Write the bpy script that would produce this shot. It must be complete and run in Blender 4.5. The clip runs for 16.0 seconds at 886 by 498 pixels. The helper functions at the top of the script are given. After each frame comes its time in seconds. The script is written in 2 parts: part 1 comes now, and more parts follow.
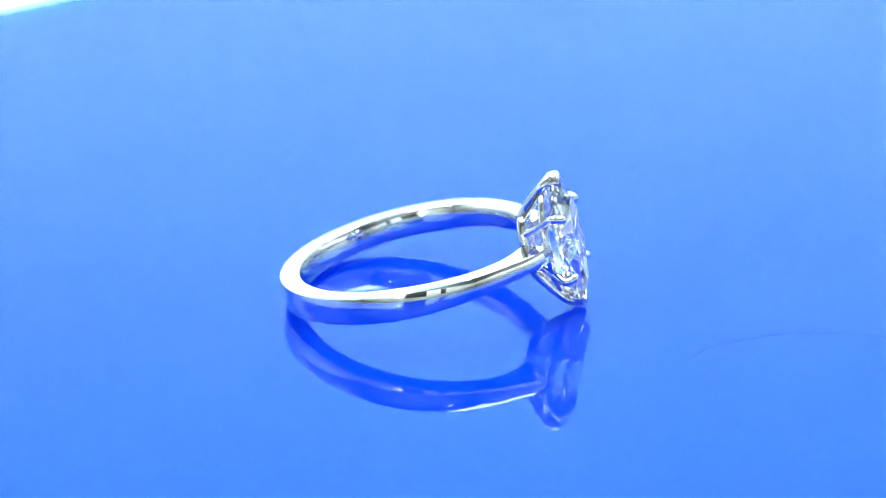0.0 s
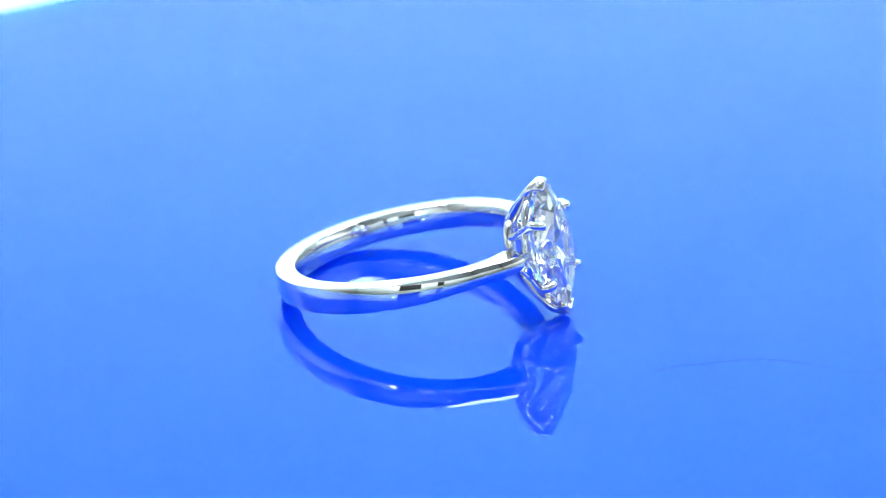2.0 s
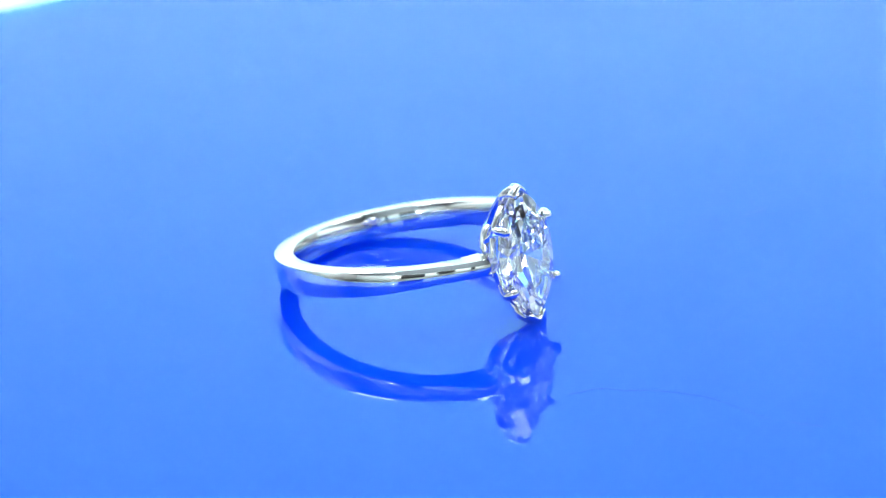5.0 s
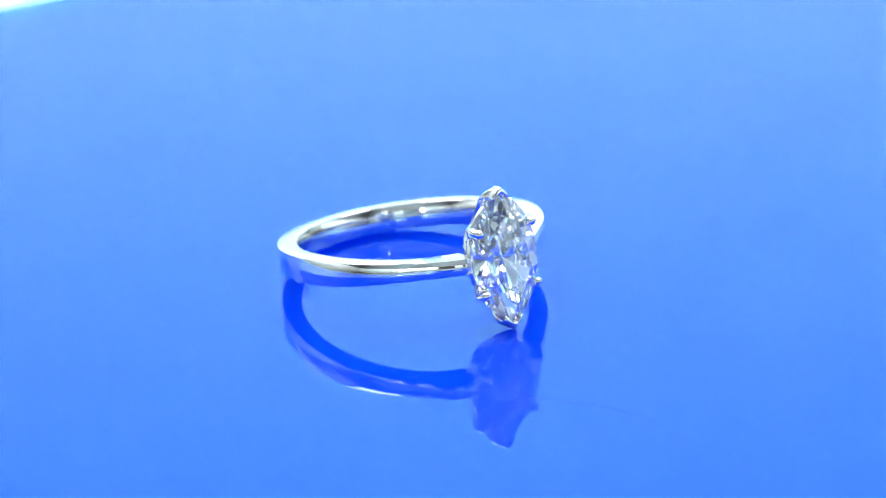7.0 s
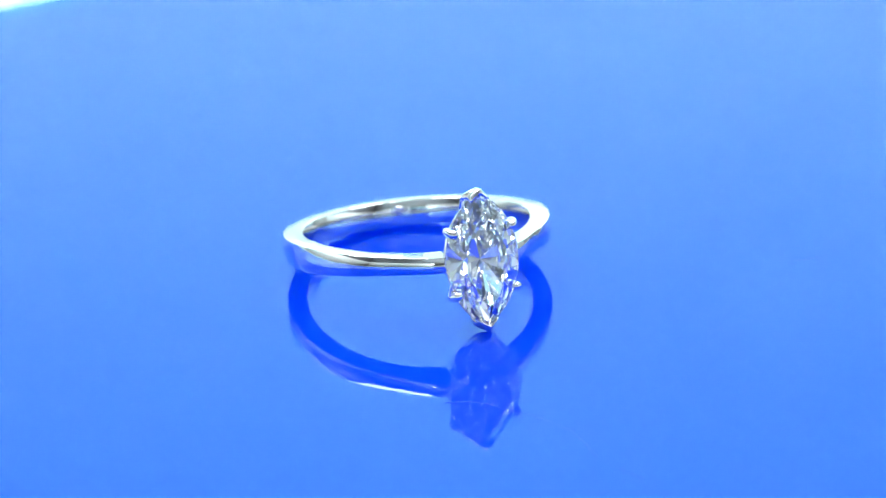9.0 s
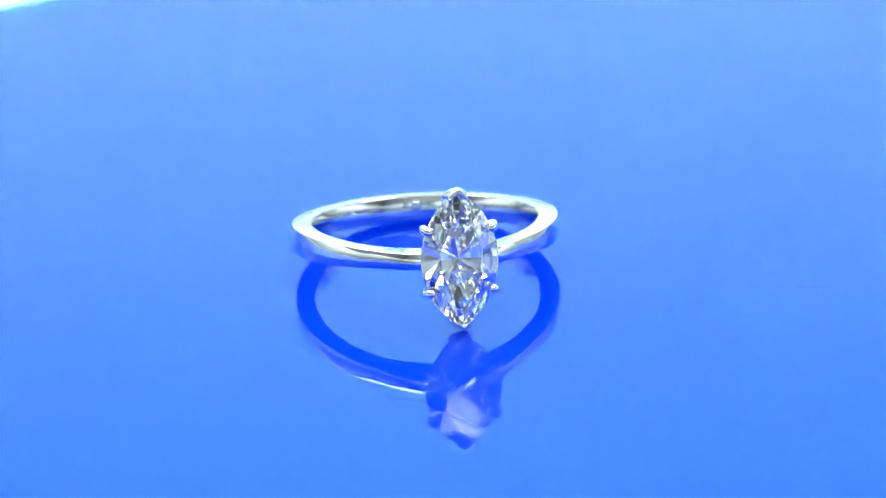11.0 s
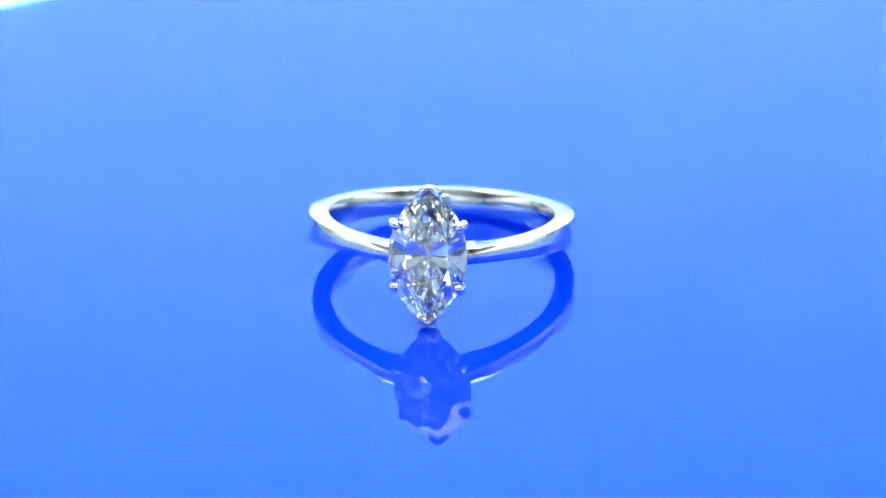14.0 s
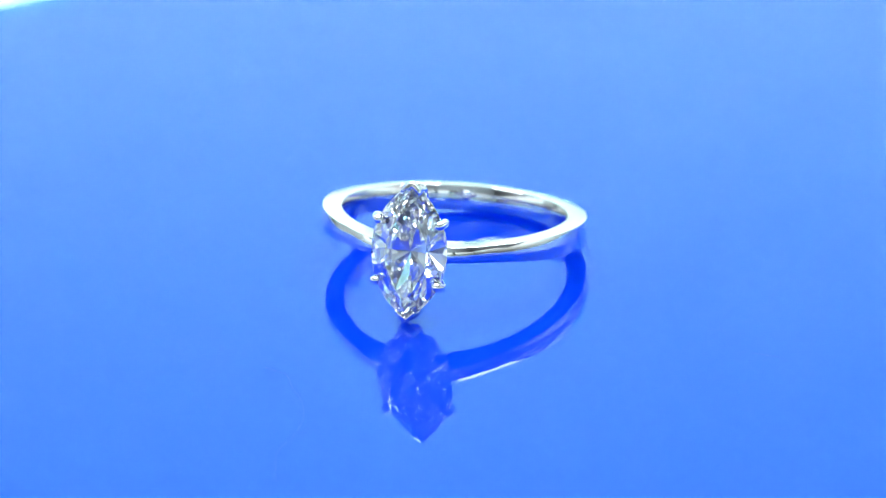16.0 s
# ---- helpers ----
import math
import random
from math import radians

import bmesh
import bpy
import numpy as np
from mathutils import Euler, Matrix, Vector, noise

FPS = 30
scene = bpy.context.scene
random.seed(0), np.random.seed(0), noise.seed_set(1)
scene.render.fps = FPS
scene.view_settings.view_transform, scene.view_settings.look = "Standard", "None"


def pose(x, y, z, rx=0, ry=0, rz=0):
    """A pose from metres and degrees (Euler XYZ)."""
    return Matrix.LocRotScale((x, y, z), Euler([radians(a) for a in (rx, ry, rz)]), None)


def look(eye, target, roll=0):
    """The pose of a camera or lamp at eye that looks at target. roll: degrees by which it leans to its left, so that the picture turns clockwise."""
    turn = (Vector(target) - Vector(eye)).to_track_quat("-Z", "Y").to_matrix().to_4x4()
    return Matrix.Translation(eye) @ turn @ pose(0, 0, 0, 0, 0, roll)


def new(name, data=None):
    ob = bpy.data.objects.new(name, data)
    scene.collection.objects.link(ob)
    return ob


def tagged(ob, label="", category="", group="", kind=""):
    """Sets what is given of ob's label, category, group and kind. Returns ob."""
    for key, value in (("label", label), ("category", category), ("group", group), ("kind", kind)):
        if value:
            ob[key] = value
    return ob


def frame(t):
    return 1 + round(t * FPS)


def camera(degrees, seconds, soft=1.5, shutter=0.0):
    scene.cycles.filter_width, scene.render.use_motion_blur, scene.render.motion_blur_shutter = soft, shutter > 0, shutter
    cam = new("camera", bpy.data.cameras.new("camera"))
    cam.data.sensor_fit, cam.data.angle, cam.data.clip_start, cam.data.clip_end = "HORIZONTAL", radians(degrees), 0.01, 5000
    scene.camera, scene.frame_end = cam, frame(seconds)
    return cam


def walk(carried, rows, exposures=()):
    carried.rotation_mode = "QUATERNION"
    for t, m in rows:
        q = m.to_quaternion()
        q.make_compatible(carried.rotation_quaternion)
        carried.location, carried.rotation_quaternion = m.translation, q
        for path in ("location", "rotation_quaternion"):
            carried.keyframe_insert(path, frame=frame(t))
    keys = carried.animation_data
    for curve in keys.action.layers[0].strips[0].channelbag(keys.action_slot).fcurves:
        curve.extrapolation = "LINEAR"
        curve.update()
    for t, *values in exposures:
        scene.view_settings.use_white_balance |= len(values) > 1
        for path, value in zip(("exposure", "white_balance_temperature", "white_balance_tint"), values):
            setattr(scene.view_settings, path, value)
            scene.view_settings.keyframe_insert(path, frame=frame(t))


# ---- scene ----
SECONDS = 16.0
cam = camera(14.0, SECONDS, soft=1.25)
EYE, AIM, ROLL = (0.0, -0.24675, 0.10828), (-0.002678, 0.001019, 0.002387), -2.1
cam.data.dof.use_dof = True
cam.data.dof.focus_distance, cam.data.dof.aperture_fstop = 0.2590, 40
walk(cam, [(0, look(EYE, AIM, ROLL)), (SECONDS, look(EYE, AIM, ROLL))], [(0, 0.42), (4, 0.40), (9, 0.36), (SECONDS, 0.33)])

# ---- light ----
scene.view_settings.exposure = 0.32
scene.cycles.max_bounces, scene.cycles.transmission_bounces, scene.cycles.glossy_bounces = 24, 24, 12


def area_lamp(name, at, aim, width, height, watts, colour=(0.86, 0.955, 1.0)):
    lamp = bpy.data.lights.new(name, "AREA")
    lamp.shape, lamp.size, lamp.size_y, lamp.energy, lamp.color = "RECTANGLE", width, height, watts, colour
    ob = new(name, lamp)
    ob.matrix_world = look(at, aim)
    return ob


def disc_lamp(name, at, aim, size, watts, colour=(0.86, 0.955, 1.0)):
    lamp = bpy.data.lights.new(name, "AREA")
    lamp.shape, lamp.size, lamp.energy, lamp.color = "DISK", size, watts, colour
    ob = new(name, lamp)
    ob.matrix_world = look(at, aim)
    return ob


world = bpy.data.worlds.new("studio_air")
world.use_nodes = True
world.node_tree.nodes["Background"].inputs[0].default_value = (0.5, 0.6, 0.75, 1)
world.node_tree.nodes["Background"].inputs[1].default_value = 0.05
scene.world = world

# unseen panels added as overall light, set apart so overhead reflections stay dark
for x in (-0.37, 0.37):
    area_lamp("added_overhead_panel", (x, 0.14, 0.86), (x, 0.14, 0), 0.36, 0.76, 7.0, (0.88, 0.955, 1.0))
# unseen strip added to brighten the low backdrop and grade the disc's reflection
area_lamp("added_gradient_light", (0.0, 0.32, 0.0), (0, 0.56, 0.18), 0.9, 0.06, 1.25, (1.0, 0.9, 0.8)).data.spread = radians(110)
for x, y, z in ((-0.13, -0.5, 0.10), (0.22, -0.4, 0.5), (-0.26, -0.2, 0.84), (0.3, -0.12, 0.84)):
    disc_lamp("spot_bulb", (x, y, z), (0, 0, 0), 0.016, 0.45, (1.0, 0.96, 0.9))


# ---- materials ----
def nodes_of(name):
    m = bpy.data.materials.new(name)
    m.use_nodes = True
    return m, m.node_tree, m.node_tree.nodes["Principled BSDF"]


def link(tree, a, b):
    tree.links.new(a, b)


def noise_node(tree, scale, detail=3.0):
    tc = tree.nodes.new("ShaderNodeTexCoord")
    n = tree.nodes.new("ShaderNodeTexNoise")
    n.inputs["Scale"].default_value, n.inputs["Detail"].default_value = scale, detail
    link(tree, tc.outputs["Object"], n.inputs["Vector"])
    return n


def ramp(tree, source, a, b, lo=0.35, hi=0.65):
    r = tree.nodes.new("ShaderNodeValToRGB")
    r.color_ramp.elements[0].position, r.color_ramp.elements[1].position = lo, hi
    r.color_ramp.elements[0].color, r.color_ramp.elements[1].color = (*a, 1), (*b, 1)
    link(tree, source, r.inputs["Fac"])
    return r.outputs["Color"]


def bump(tree, bsdf, source, strength, distance):
    b = tree.nodes.new("ShaderNodeBump")
    b.inputs["Strength"].default_value, b.inputs["Distance"].default_value = strength, distance
    link(tree, source, b.inputs["Height"])
    link(tree, b.outputs["Normal"], bsdf.inputs["Normal"])


def plain(name, a, b, rough, scale, metal=0.0, relief=0.0):
    m, tree, p = nodes_of(name)
    n = noise_node(tree, scale)
    link(tree, ramp(tree, n.outputs["Fac"], a, b), p.inputs["Base Color"])
    p.inputs["Roughness"].default_value, p.inputs["Metallic"].default_value = rough, metal
    if relief:
        bump(tree, p, n.outputs["Fac"], 0.3, relief)
    return m


def acrylic():
    """Deep blue plastic under a gloss coat, tinted blue to colour what it reflects."""
    m, tree, p = nodes_of("blue_acrylic")
    tree.nodes.remove(p)
    broad, fine = noise_node(tree, 25, 2), noise_node(tree, 900, 4)
    body = tree.nodes.new("ShaderNodeSubsurfaceScattering")
    body.inputs["Scale"].default_value, body.inputs["Radius"].default_value = 0.02, (0.4, 0.7, 1.0)
    link(tree, ramp(tree, broad.outputs["Fac"], (0.0005, 0.0245, 0.52), (0.0006, 0.0265, 0.53)), body.inputs["Color"])
    gloss = tree.nodes.new("ShaderNodeBsdfGlossy")
    # blue tint put into the reflection itself, in place of colour grading
    gloss.inputs["Color"].default_value = (0.68, 0.95, 1.0, 1)
    link(tree, ramp(tree, fine.outputs["Fac"], (0.001, 0.001, 0.001), (0.004, 0.004, 0.004), 0.3, 0.75), gloss.inputs["Roughness"])
    fresnel = tree.nodes.new("ShaderNodeFresnel")
    fresnel.inputs["IOR"].default_value = 1.49
    mix = tree.nodes.new("ShaderNodeMixShader")
    link(tree, fresnel.outputs[0], mix.inputs[0])
    link(tree, body.outputs[0], mix.inputs[1])
    link(tree, gloss.outputs[0], mix.inputs[2])
    link(tree, mix.outputs[0], tree.nodes["Material Output"].inputs["Surface"])
    return m


def white_gold():
    m, tree, p = nodes_of("polished_white_gold")
    n = noise_node(tree, 400, 4)
    link(tree, ramp(tree, n.outputs["Fac"], (0.80, 0.775, 0.745), (0.84, 0.815, 0.785)), p.inputs["Base Color"])
    link(tree, ramp(tree, n.outputs["Fac"], (0.03, 0.03, 0.03), (0.07, 0.07, 0.07)), p.inputs["Roughness"])
    p.inputs["Metallic"].default_value = 1.0
    return m


def diamond_glass():
    m, tree, p = nodes_of("diamond")
    p.inputs["Base Color"].default_value = (1, 1, 1, 1)
    p.inputs["Roughness"].default_value, p.inputs["IOR"].default_value = 0.0, 2.417
    p.inputs["Transmission Weight"].default_value = 1.0
    return m


def painted_backdrop_tint():
    """Unseen backdrop: the reflected light's upward shift to blue, painted as its colour."""
    m, tree, p = nodes_of("painted_reflection_tint")
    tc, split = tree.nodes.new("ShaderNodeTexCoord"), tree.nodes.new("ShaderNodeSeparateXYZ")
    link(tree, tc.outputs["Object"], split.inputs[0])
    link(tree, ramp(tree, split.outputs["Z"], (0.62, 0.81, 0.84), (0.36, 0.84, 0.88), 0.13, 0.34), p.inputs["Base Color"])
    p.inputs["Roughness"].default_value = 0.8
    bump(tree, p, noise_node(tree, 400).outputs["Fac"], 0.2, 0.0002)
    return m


ACRYLIC, GOLD, DIAMOND = acrylic(), white_gold(), diamond_glass()
BACKDROP = painted_backdrop_tint()
WHITE = plain("white_board", (0.78, 0.79, 0.80), (0.82, 0.83, 0.83), 0.6, 30)
TABLE = plain("table_laminate", (0.58, 0.64, 0.67), (0.61, 0.67, 0.70), 0.5, 30)
GREY = plain("grey_board", (0.24, 0.25, 0.28), (0.28, 0.29, 0.32), 0.7, 20)
DARK = plain("reflected_dark", (0.02, 0.02, 0.022), (0.035, 0.035, 0.04), 0.8, 8)
STEEL = plain("turntable_plastic", (0.7, 0.7, 0.7), (0.75, 0.75, 0.75), 0.4, 60)
FIBRE = plain("dark_fibre", (0.004, 0.006, 0.02), (0.01, 0.012, 0.03), 0.9, 3000)


# ---- helpers for meshes ----
def part(name, bm, material, parent=None, label="", smooth=True):
    me = bpy.data.meshes.new(name)
    for f in bm.faces:
        f.smooth = smooth
    bm.to_mesh(me)
    bm.free()
    me.materials.append(material)
    ob = new(name, me)
    ob.parent = parent
    if label:
        tagged(ob, label)
    return ob


def box_bm(x0, x1, y0, y1, z0, z1):
    bm = bmesh.new()
    bmesh.ops.create_cube(bm, size=1.0)
    for v in bm.verts:
        v.co = Vector((x0 + (v.co.x + 0.5) * (x1 - x0), y0 + (v.co.y + 0.5) * (y1 - y0), z0 + (v.co.z + 0.5) * (z1 - z0)))
    return bm


def loft(rings, closed_path=False, caps=True):
    """A skin over rings of points, each ring closed."""
    bm = bmesh.new()
    rows = [[bm.verts.new(p) for p in ring] for ring in rings]
    count = len(rows[0])
    pairs = list(zip(rows, rows[1:])) + ([(rows[-1], rows[0])] if closed_path else [])
    for a, b in pairs:
        for i in range(count):
            j = (i + 1) % count
            bm.faces.new((a[i], a[j], b[j], b[i]))
    if caps and not closed_path:
        bm.faces.new(list(reversed(rows[0])))
        bm.faces.new(rows[-1])
    bmesh.ops.recalc_face_normals(bm, faces=bm.faces)
    return bm


def tube(points, radii, sides=14, closed=False, side=None, flat=1.0, power=2.0):
    """A rounded rod along points. side: the way of its second axis, along which it is flat times as thick."""
    rings, last = [], None
    pts = [Vector(p) for p in points]
    for i, p in enumerate(pts):
        a = pts[(i - 1) % len(pts)] if closed or i else p
        b = pts[(i + 1) % len(pts)] if closed or i < len(pts) - 1 else p
        d = (b - a).normalized()
        u = Vector(side) if side is not None else (last or d.orthogonal())
        u = (u - d * u.dot(d)).normalized()
        v = d.cross(u)
        last = u
        r = radii[i] if isinstance(radii, (list, tuple)) else radii
        k = flat[i] if isinstance(flat, (list, tuple)) else flat
        ring = []
        for s in range(sides):
            w = 2 * math.pi * s / sides
            c, n = math.cos(w), math.sin(w)
            c, n = math.copysign(abs(c) ** (2 / power), c), math.copysign(abs(n) ** (2 / power), n)
            ring.append(p + u * (r * k * c) + v * (r * n))
        rings.append(ring)
    return loft(rings, closed)


def bend(knots, count):
    """A smooth line through knots (Catmull-Rom)."""
    k = [Vector(p) for p in knots]
    k = [k[0] * 2 - k[1]] + k + [k[-1] * 2 - k[-2]]
    out = []
    for i in range(count):
        s = i / (count - 1) * (len(k) - 3)
        j = min(int(s), len(k) - 4)
        t = s - j
        a, b, c, d = k[j:j + 4]
        out.append(0.5 * (2 * b + (c - a) * t + (2 * a - 5 * b + 4 * c - d) * t * t + (3 * b - a - 3 * c + d) * t ** 3))
    return out


MM = 0.001


def scaled(bm):
    bmesh.ops.scale(bm, vec=(MM, MM, MM), verts=bm.verts)
    return bm


# ---- the studio ----
def studio():
    def slab(name, x0, x1, y0, y1, z0, z1, material, label, category):
        tagged(part(name, box_bm(x0, x1, y0, y1, z0, z1), material), label, category, kind="structure")

    slab("table", -0.62, 0.62, -0.62, 0.56, -0.065, -0.025, TABLE, "white matt table board under the turntable", "table")
    # back wall out of view; its colour gradient stands in for reflected light
    slab("wall_back", -0.66, 0.66, 0.56, 0.60, -0.065, 0.9, BACKDROP, "unseen backdrop, blue gradient painted in to tint the disc's reflection", "wall")
    # assumed walls out of view, white behind and grey in front to shape reflections
    for side, name in ((-1, "left"), (1, "right")):
        x0, x1 = sorted((side * 0.62, side * 0.66))
        slab("wall_%s_back" % name, x0, x1, 0.2, 0.56, -0.065, 0.9, WHITE, "unseen plain white wall", "wall")
        slab("wall_%s_front" % name, x0, x1, -0.62, 0.2, -0.065, 0.9, GREY, "unseen plain grey wall", "wall")
        # reflectors added out of view: a bright low band for the metal
        x0, x1 = sorted((side * 0.60, side * 0.62))
        slab("wall_%s_board" % name, x0, x1, -0.59, 0.2, -0.025, 0.20, WHITE, "unseen low white reflector added to brighten the metal", "wall")
    slab("wall_front", -0.66, 0.66, -0.66, -0.62, -0.065, 0.9, GREY, "unseen plain grey wall", "wall")
    # front reflector, added likewise
    slab("wall_front_board", -0.60, 0.60, -0.61, -0.59, -0.025, 0.20, WHITE, "unseen low white reflector added to brighten the metal", "wall")
    # unseen dark panels added for black patches in the band, where the camera mirrors
    for name, x0, x1 in (("dark_stand_in", -0.11, 0.07), ("dark_stand_in_right", 0.20, 0.25)):
        slab("wall_front_" + name, x0, x1, -0.59, -0.58, 0.045, 0.19, DARK, "unseen dark panel standing in for the camera mirrored in the metal", "wall")
    # assumed ceiling out of view, white to brighten the stone
    slab("ceiling", -0.66, 0.66, -0.66, 0.60, 0.9, 0.94, WHITE, "unseen plain white ceiling", "ceiling")


studio()


# ---- the turntable ----
def turned(profile, sides, centre=(0, 0)):
    return loft([[Vector((centre[0] + r * math.cos(2 * math.pi * i / sides), centre[1] + r * math.sin(2 * math.pi * i / sides), z))
                  for i in range(sides)] for r, z in profile])


def turntable():
    root = tagged(new("turntable"), "round glossy blue acrylic turntable disc on a white base", "turntable")
    disc = part("disc", scaled(turned([(77.7, -4.0), (78.3, -3.7), (78.4, -3.2), (78.4, -0.2), (78.32, -0.06), (78.15, 0.0)], 192, (-0.55, -0.95))), ACRYLIC, root)
    for f in disc.data.polygons:
        f.use_smooth = len(f.vertices) == 4
    disc.data.polygons[-1].use_smooth = False
    part("base", scaled(turned([(58, -25), (60, -24), (60, -10), (58, -8), (30, -6), (30, -4.0)], 96)), STEEL, root)
    return root


TURNTABLE = turntable()


def crisp(bm, angle):
    """Breaks the shading at edges that turn by more than angle."""
    for e in bm.edges:
        e.smooth = len(e.link_faces) == 2 and e.calc_face_angle() < angle
    return bm


# ---- the ring (axis z, head towards +x, millimetres) ----
def smooth_step(a, b, x):
    t = max(0.0, min(1.0, (x - a) / (b - a)))
    return t * t * (3 - 2 * t)


def band_bm():
    rings, steps, gap = [], 240, 0.20
    for i in range(steps + 1):
        w = gap + (2 * math.pi - 2 * gap) * i / steps
        off = abs(math.degrees(math.atan2(math.sin(w), math.cos(w))))
        near = 1 - smooth_step(6, 58, off)
        slim = 1 - smooth_step(8, 95, off)
        flare = 1 - smooth_step(10, 38, off)
        inner, outer = 8.36 + 0.15 * near, 10.12 + 0.30 * near + 0.82 * flare
        half, mid = 1.0 - 0.42 * slim, -0.06 - 0.13 * slim
        dome = [(outer - 0.125 * k * k, k * (half - 0.035)) for k in (-1, -0.85, -0.7, -0.55, -0.4, -0.2, 0, 0.2, 0.4, 0.55, 0.7, 0.85, 1)]
        hollow = [(inner + 0.16 * k * k, k * (half - 0.06)) for k in (1, 0.85, 0.7, 0.55, 0.4, 0.2, 0, -0.2, -0.4, -0.55, -0.7, -0.85, -1)]
        upper = [(outer - 0.131, half - 0.018), (outer - 0.145, half - 0.006), (outer - 0.165, half),
                 (inner + 0.25, half), (inner + 0.205, half - 0.008), (inner + 0.178, half - 0.03)]
        lower = [(r, -z) for r, z in reversed(upper)]
        prof = [Vector((r * math.cos(w), r * math.sin(w), z + mid)) for r, z in dome + upper + hollow + lower]
        rings.append(prof)
    return crisp(scaled(loft(rings)), 0.3)


GIRDLE, LONG, WIDE = 11.55, 5.05, 2.86     # height of the stone's girdle on the ring, half its length and width
ARC = (LONG ** 2 + WIDE ** 2) / (2 * WIDE)


def outline(z):
    return math.sqrt(ARC ** 2 - z ** 2) - (ARC - WIDE)


def diamond_bm():
    """A marquise brilliant, cut facet by facet out of a block."""
    bm = box_bm(-4, 2, -4, 4, -6, 6)

    def cut(normal, point):
        geom = bm.verts[:] + bm.edges[:] + bm.faces[:]
        made = bmesh.ops.bisect_plane(bm, geom=geom, plane_co=point, plane_no=normal, clear_outer=True, dist=1e-5)
        edges = [g for g in made["geom_cut"] if isinstance(g, bmesh.types.BMEdge)]
        if edges:
            bmesh.ops.contextual_create(bm, geom=edges)

    def rim(angle, side):
        """A point of the outline and its outward way; angle in degrees from the stone's waist."""
        s, c = math.sin(math.radians(angle)), math.cos(math.radians(angle))
        return Vector((0, side * (ARC * c - (ARC - WIDE)), ARC * s)), Vector((0, side * c, s))

    full = math.degrees(math.asin(LONG / ARC))
    # the girdle, then the crown and the pavilion
    for side in (1, -1):
        for k in range(-8, 9):
            p, n = rim(full * k / 8.5, side)
            cut(n, p)
    up = Vector((1, 0, 0))

    def facet(angle, side, tilt, top, lift=0.0):
        p, n = rim(angle, side)
        s, c = math.sin(math.radians(tilt)), math.cos(math.radians(tilt))
        cut(n * s + up * (c if top else -c), p + up * ((0.06 + lift) if top else -(0.06 + lift)))

    cut(up, Vector((0.92, 0, 0)))
    for side in (1, -1):
        for a in (0, 24, -24, 47, -47):
            facet(a * full / 58, side, 33 if a == 0 else 32, True)
        for a in (6.5, 17.5, 30, 41, 53, -6.5, -17.5, -30, -41, -53):
            facet(a * full / 58, side, 42, True, 0.02)
        for a in (12, 35, -12, -35):
            facet(a * full / 58, side, 21, True, 0.44)
    # pavilion mains meet at the culet; the halves below the girdle are steeper
    depth, dice = 2.45, random.Random(4)
    for side in (1, -1):
        for a in (9, -9, 24, -24, 38, -38, 50, -50):
            p, n = rim(a * full / 58, side)
            t = math.atan2(depth, p.dot(n)) + math.radians(dice.uniform(-0.5, 0.5))
            cut(n * math.sin(t) - up * math.cos(t), Vector((-depth - 0.06 - dice.uniform(0, 0.04), 0, 0)))
        for gap, rise, floor_tilt, drop, spread in (((2.5, 16, 20, 31, 44, 54), 1.7, 0, 0.06, 0.5), ((5, 13, 22, 27, 35, 41, 47, 56), 4.0, 41, 0.06, 0.8),
                                                    ((7, 18, 29, 33, 43, 52), 9.0, 46, 0.10, 1.0)):
            for a in gap:
                for sign in (1, -1):
                    p, n = rim(sign * a * full / 58, side)
                    t = max(math.degrees(math.atan2(depth, p.dot(n))) + rise, floor_tilt) + dice.uniform(-spread, spread)
                    t = math.radians(t)
                    cut(n * math.sin(t) - up * math.cos(t), p - up * drop)
    bmesh.ops.remove_doubles(bm, verts=bm.verts, dist=1e-4)
    bmesh.ops.recalc_face_normals(bm, faces=bm.faces)
    bmesh.ops.translate(bm, vec=(GIRDLE + 0.14, 0, 0), verts=bm.verts)
    return scaled(bm)


def marquise_loop(x, k, count=48):
    pts = []
    for side in (1, -1):
        for i in range(count // 2):
            s = -1 + 2 * i / (count // 2)
            z = k * LONG * math.sin(s * math.pi / 2) * side
            pts.append(Vector((x, side * k * outline(z / k), z)))
    return pts


def claw_bm(sy, sz):
    """A side prong: a rod that rises from the collet and folds over the girdle in a round bead."""
    b, c = 2.42, 2.34
    line = bend([(8.6, sy * 0.8, sz * 0.95), (9.6, sy * 1.25, sz * 1.3), (10.7, sy * 1.95, sz * 1.9), (11.5, sy * (b + 0.12), sz * (c + 0.06)),
                 (11.95, sy * (b + 0.1), sz * (c + 0.04)), (12.2, sy * (b - 0.12), sz * (c - 0.08)), (12.26, sy * (b - 0.42), sz * (c - 0.22))], 26)
    r = [0.34 - 0.02 * math.sin(i / 25 * math.pi) for i in range(26)]
    for i, k in ((25, 0.12), (24, 0.22), (23, 0.29), (22, 0.33), (21, 0.35), (20, 0.36), (19, 0.36)):
        r[i] = k
    return scaled(tube(line, r, 14))


def join(bms):
    out = bmesh.new()
    for bm in bms:
        me = bpy.data.meshes.new("joined")
        bm.to_mesh(me)
        bm.free()
        out.from_mesh(me)
        bpy.data.meshes.remove(me)
    return out


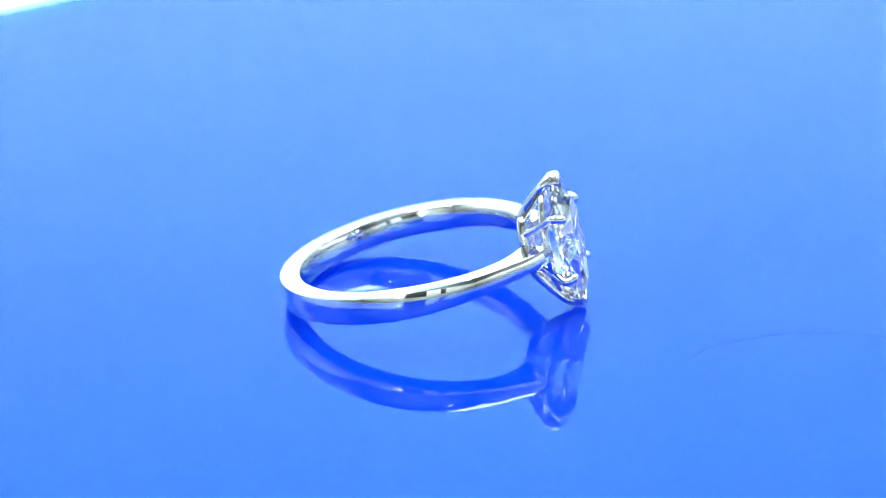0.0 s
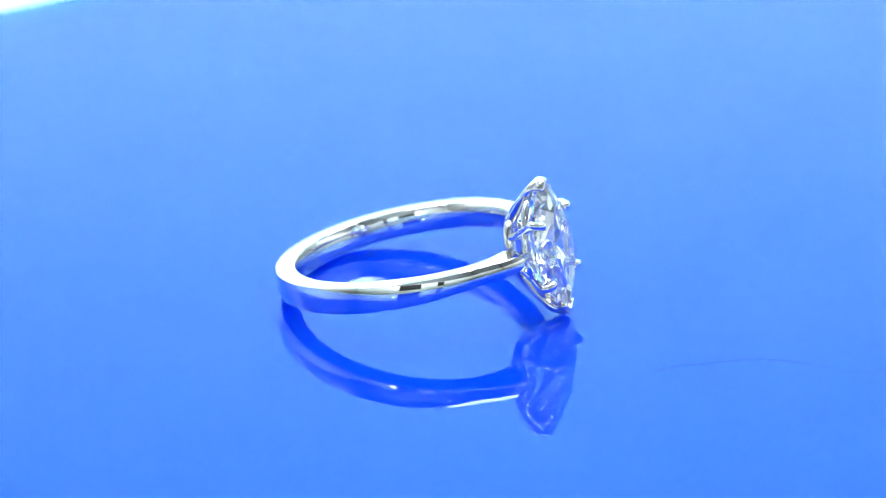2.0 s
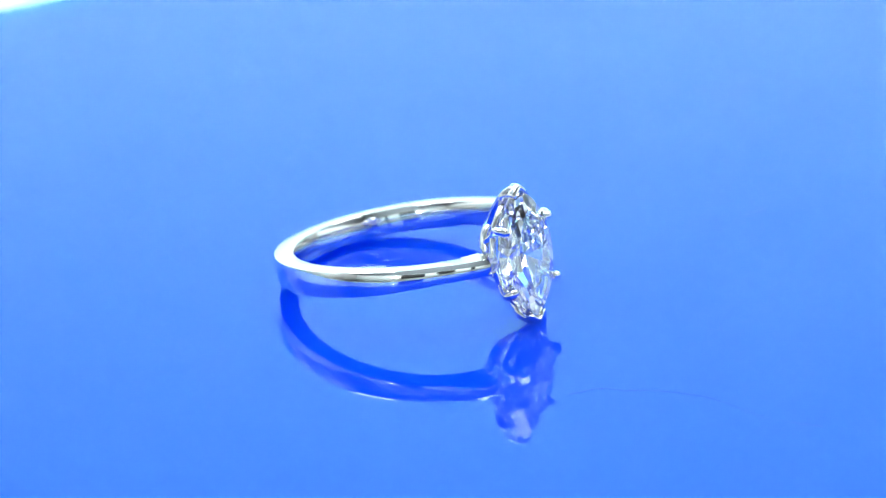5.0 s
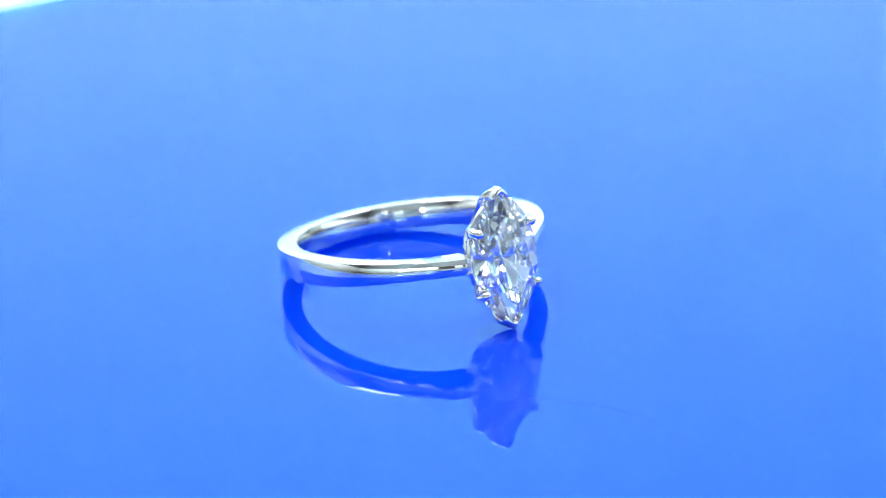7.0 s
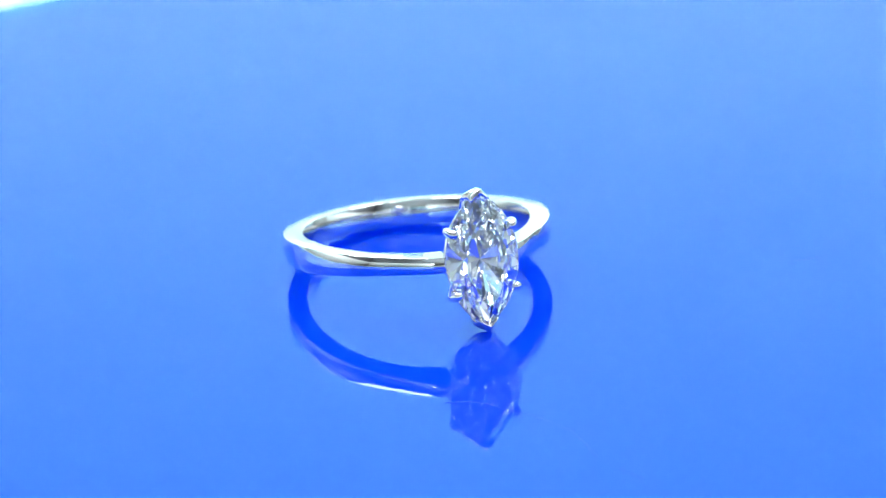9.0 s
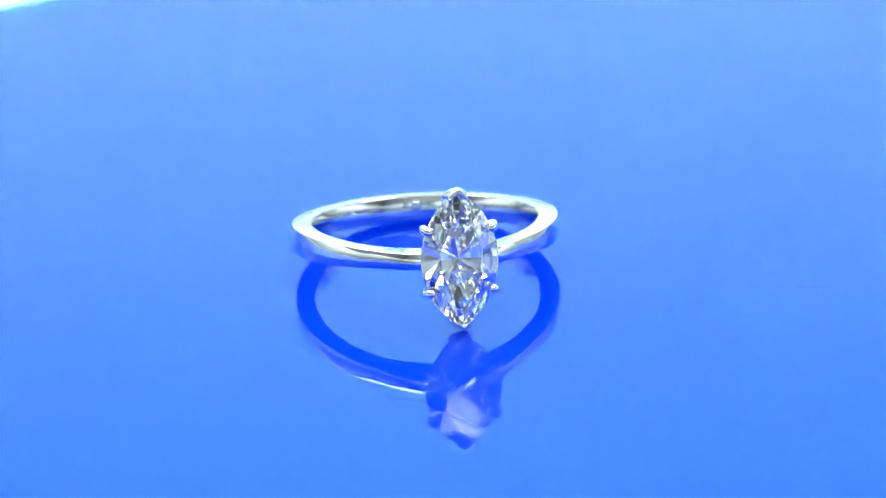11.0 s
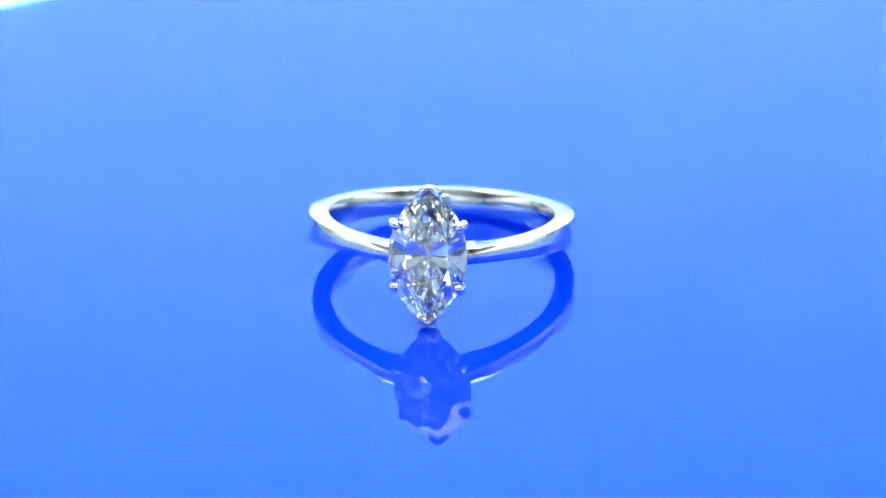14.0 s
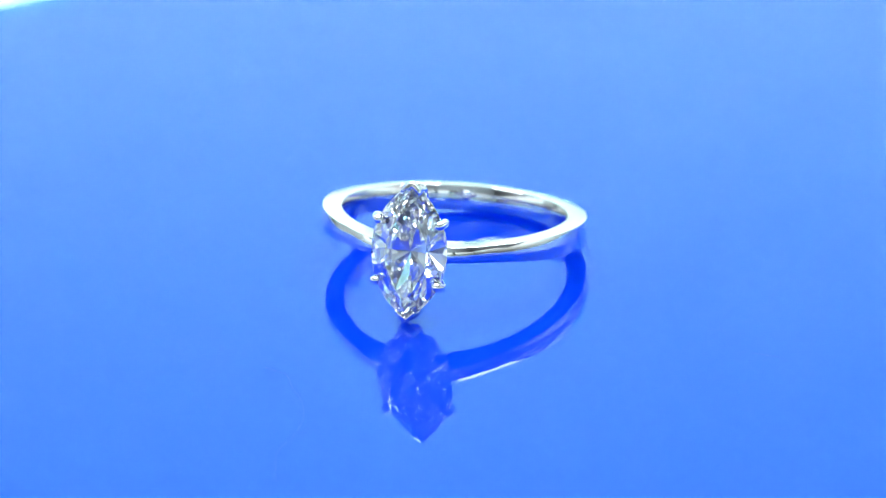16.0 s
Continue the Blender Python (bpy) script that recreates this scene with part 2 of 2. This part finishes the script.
def v_prong_bm(sz):
    """A broad strip that rises from the collet to a chevron holding the pointed tip of the stone."""
    line = bend([(8.62, 0, sz * 1.95), (9.5, 0, sz * 3.0), (10.5, 0, sz * 4.05), (11.2, 0, sz * 4.72), (11.6, 0, sz * 4.93)], 18)
    half = [0.50 + 0.42 * smooth_step(0.1, 0.6, i / 17) - 0.42 * smooth_step(0.62, 1.0, i / 17) for i in range(18)]
    thick = [0.46 - 0.14 * smooth_step(0.2, 0.9, i / 17) for i in range(18)]
    stem = tube(line, half, 24, side=(1, 0, -sz), flat=[t / h for t, h in zip(thick, half)], power=3.0)
    outer = [(0.80, 4.52), (0.60, 4.80), (0.37, 5.06), (0.16, 5.25), (0, 5.32), (-0.16, 5.25), (-0.37, 5.06), (-0.60, 4.80), (-0.80, 4.52)]
    inner = [(-0.64, 4.30), (-0.46, 4.50), (-0.26, 4.68), (-0.1, 4.78), (0, 4.80), (0.1, 4.78), (0.26, 4.68), (0.46, 4.50), (0.64, 4.30)]
    rings = []
    for x, k, grow in ((11.15, 0.25, -0.18), (11.35, 0.08, -0.05), (11.6, 0.0, 0.0), (11.85, 0.0, 0.0), (12.0, 0.06, -0.04), (12.1, 0.2, -0.12), (12.14, 0.4, -0.2)):
        ring = []
        for (yo, zo), (yi, zi) in zip(outer, reversed(inner)):
            ring.append(Vector((x, yo + (yi - yo) * k, sz * (zo + (zi - zo) * k + grow * 0.3))))
        for (yi, zi), (yo, zo) in zip(inner, reversed(outer)):
            ring.append(Vector((x, yi + (yo - yi) * k * 0.6, sz * (zi + (zo - zi) * k * 0.6 + grow * 0.3))))
        rings.append(ring)
    return scaled(join([stem, loft(rings)]))


def flats(ob):
    """Shades the broad faces flat against their rounded edges."""
    ob.modifiers.new("normals", "WEIGHTED_NORMAL").keep_sharp = True


def diamond_ring():
    root = tagged(new("diamond_ring"), "polished white gold ring with a marquise diamond, lying on its side", "ring")
    flats(part("band", band_bm(), GOLD, root))
    collet = [Vector((8.75, 1.05 * math.cos(a), 2.0 * math.sin(a))) for a in np.linspace(0, 2 * math.pi, 48, endpoint=False)]
    part("collet", scaled(tube(collet, 0.40, 14, True, side=(1, 0, 0), power=3)), GOLD, root)
    part("gallery_rail", scaled(tube(marquise_loop(10.6, 0.80), 0.27, 12, True, side=(1, 0, 0))), GOLD, root)
    for sy, sz in ((-1, 1), (1, 1), (-1, -1), (1, -1)):
        part("prong", claw_bm(sy, sz), GOLD, root)
    for sz in (1, -1):
        flats(part("v_prong", v_prong_bm(sz), GOLD, root))
    part("diamond", diamond_bm(), DIAMOND, root, "clear marquise brilliant-cut diamond", smooth=False)
    return root


RING = diamond_ring()


# ---- fibres and dust on the disc ----
def fibre(knots, thick, label):
    pts = [Vector((x, y, thick + 0.02 * math.sin(3 * i))) for i, (x, y) in enumerate(knots)]
    return tagged(part("fibre", scaled(tube(bend(pts, 60), thick, 6)), FIBRE), label, "fibre")


HAIR = fibre([(17.6, -11.0), (18.6, -9.0), (20.4, -7.95), (22.2, -6.7), (24.4, -5.75), (26.1, -5.42), (28.1, -5.43), (29.9, -5.65), (31.3, -5.45), (34.5, -4.4)], 0.010,
             "long thin dark hair lying on the blue disc")
LINT = fibre([(7.95, 22.3), (8.1, 23.3), (8.3, 24.4)], 0.012, "short dark lint fibre on the blue disc")


# ---- what moves ----
START, SPEED = -12.165, -5.901
RING_AT = Matrix.Translation((-0.004196, -0.003116, 0.003055)) @ pose(0, 0, 0, 0, -11.048, 0) @ pose(0, 0, 0, -1.967, 0, 0)


def motions():
    times = [0.5 * i for i in range(33)]
    for thing, place in ((TURNTABLE, Matrix()), (RING, RING_AT), (HAIR, Matrix()), (LINT, Matrix())):
        walk(thing, [(t, pose(0, 0, 0, 0, 0, START + SPEED * t) @ place) for t in times])


motions()
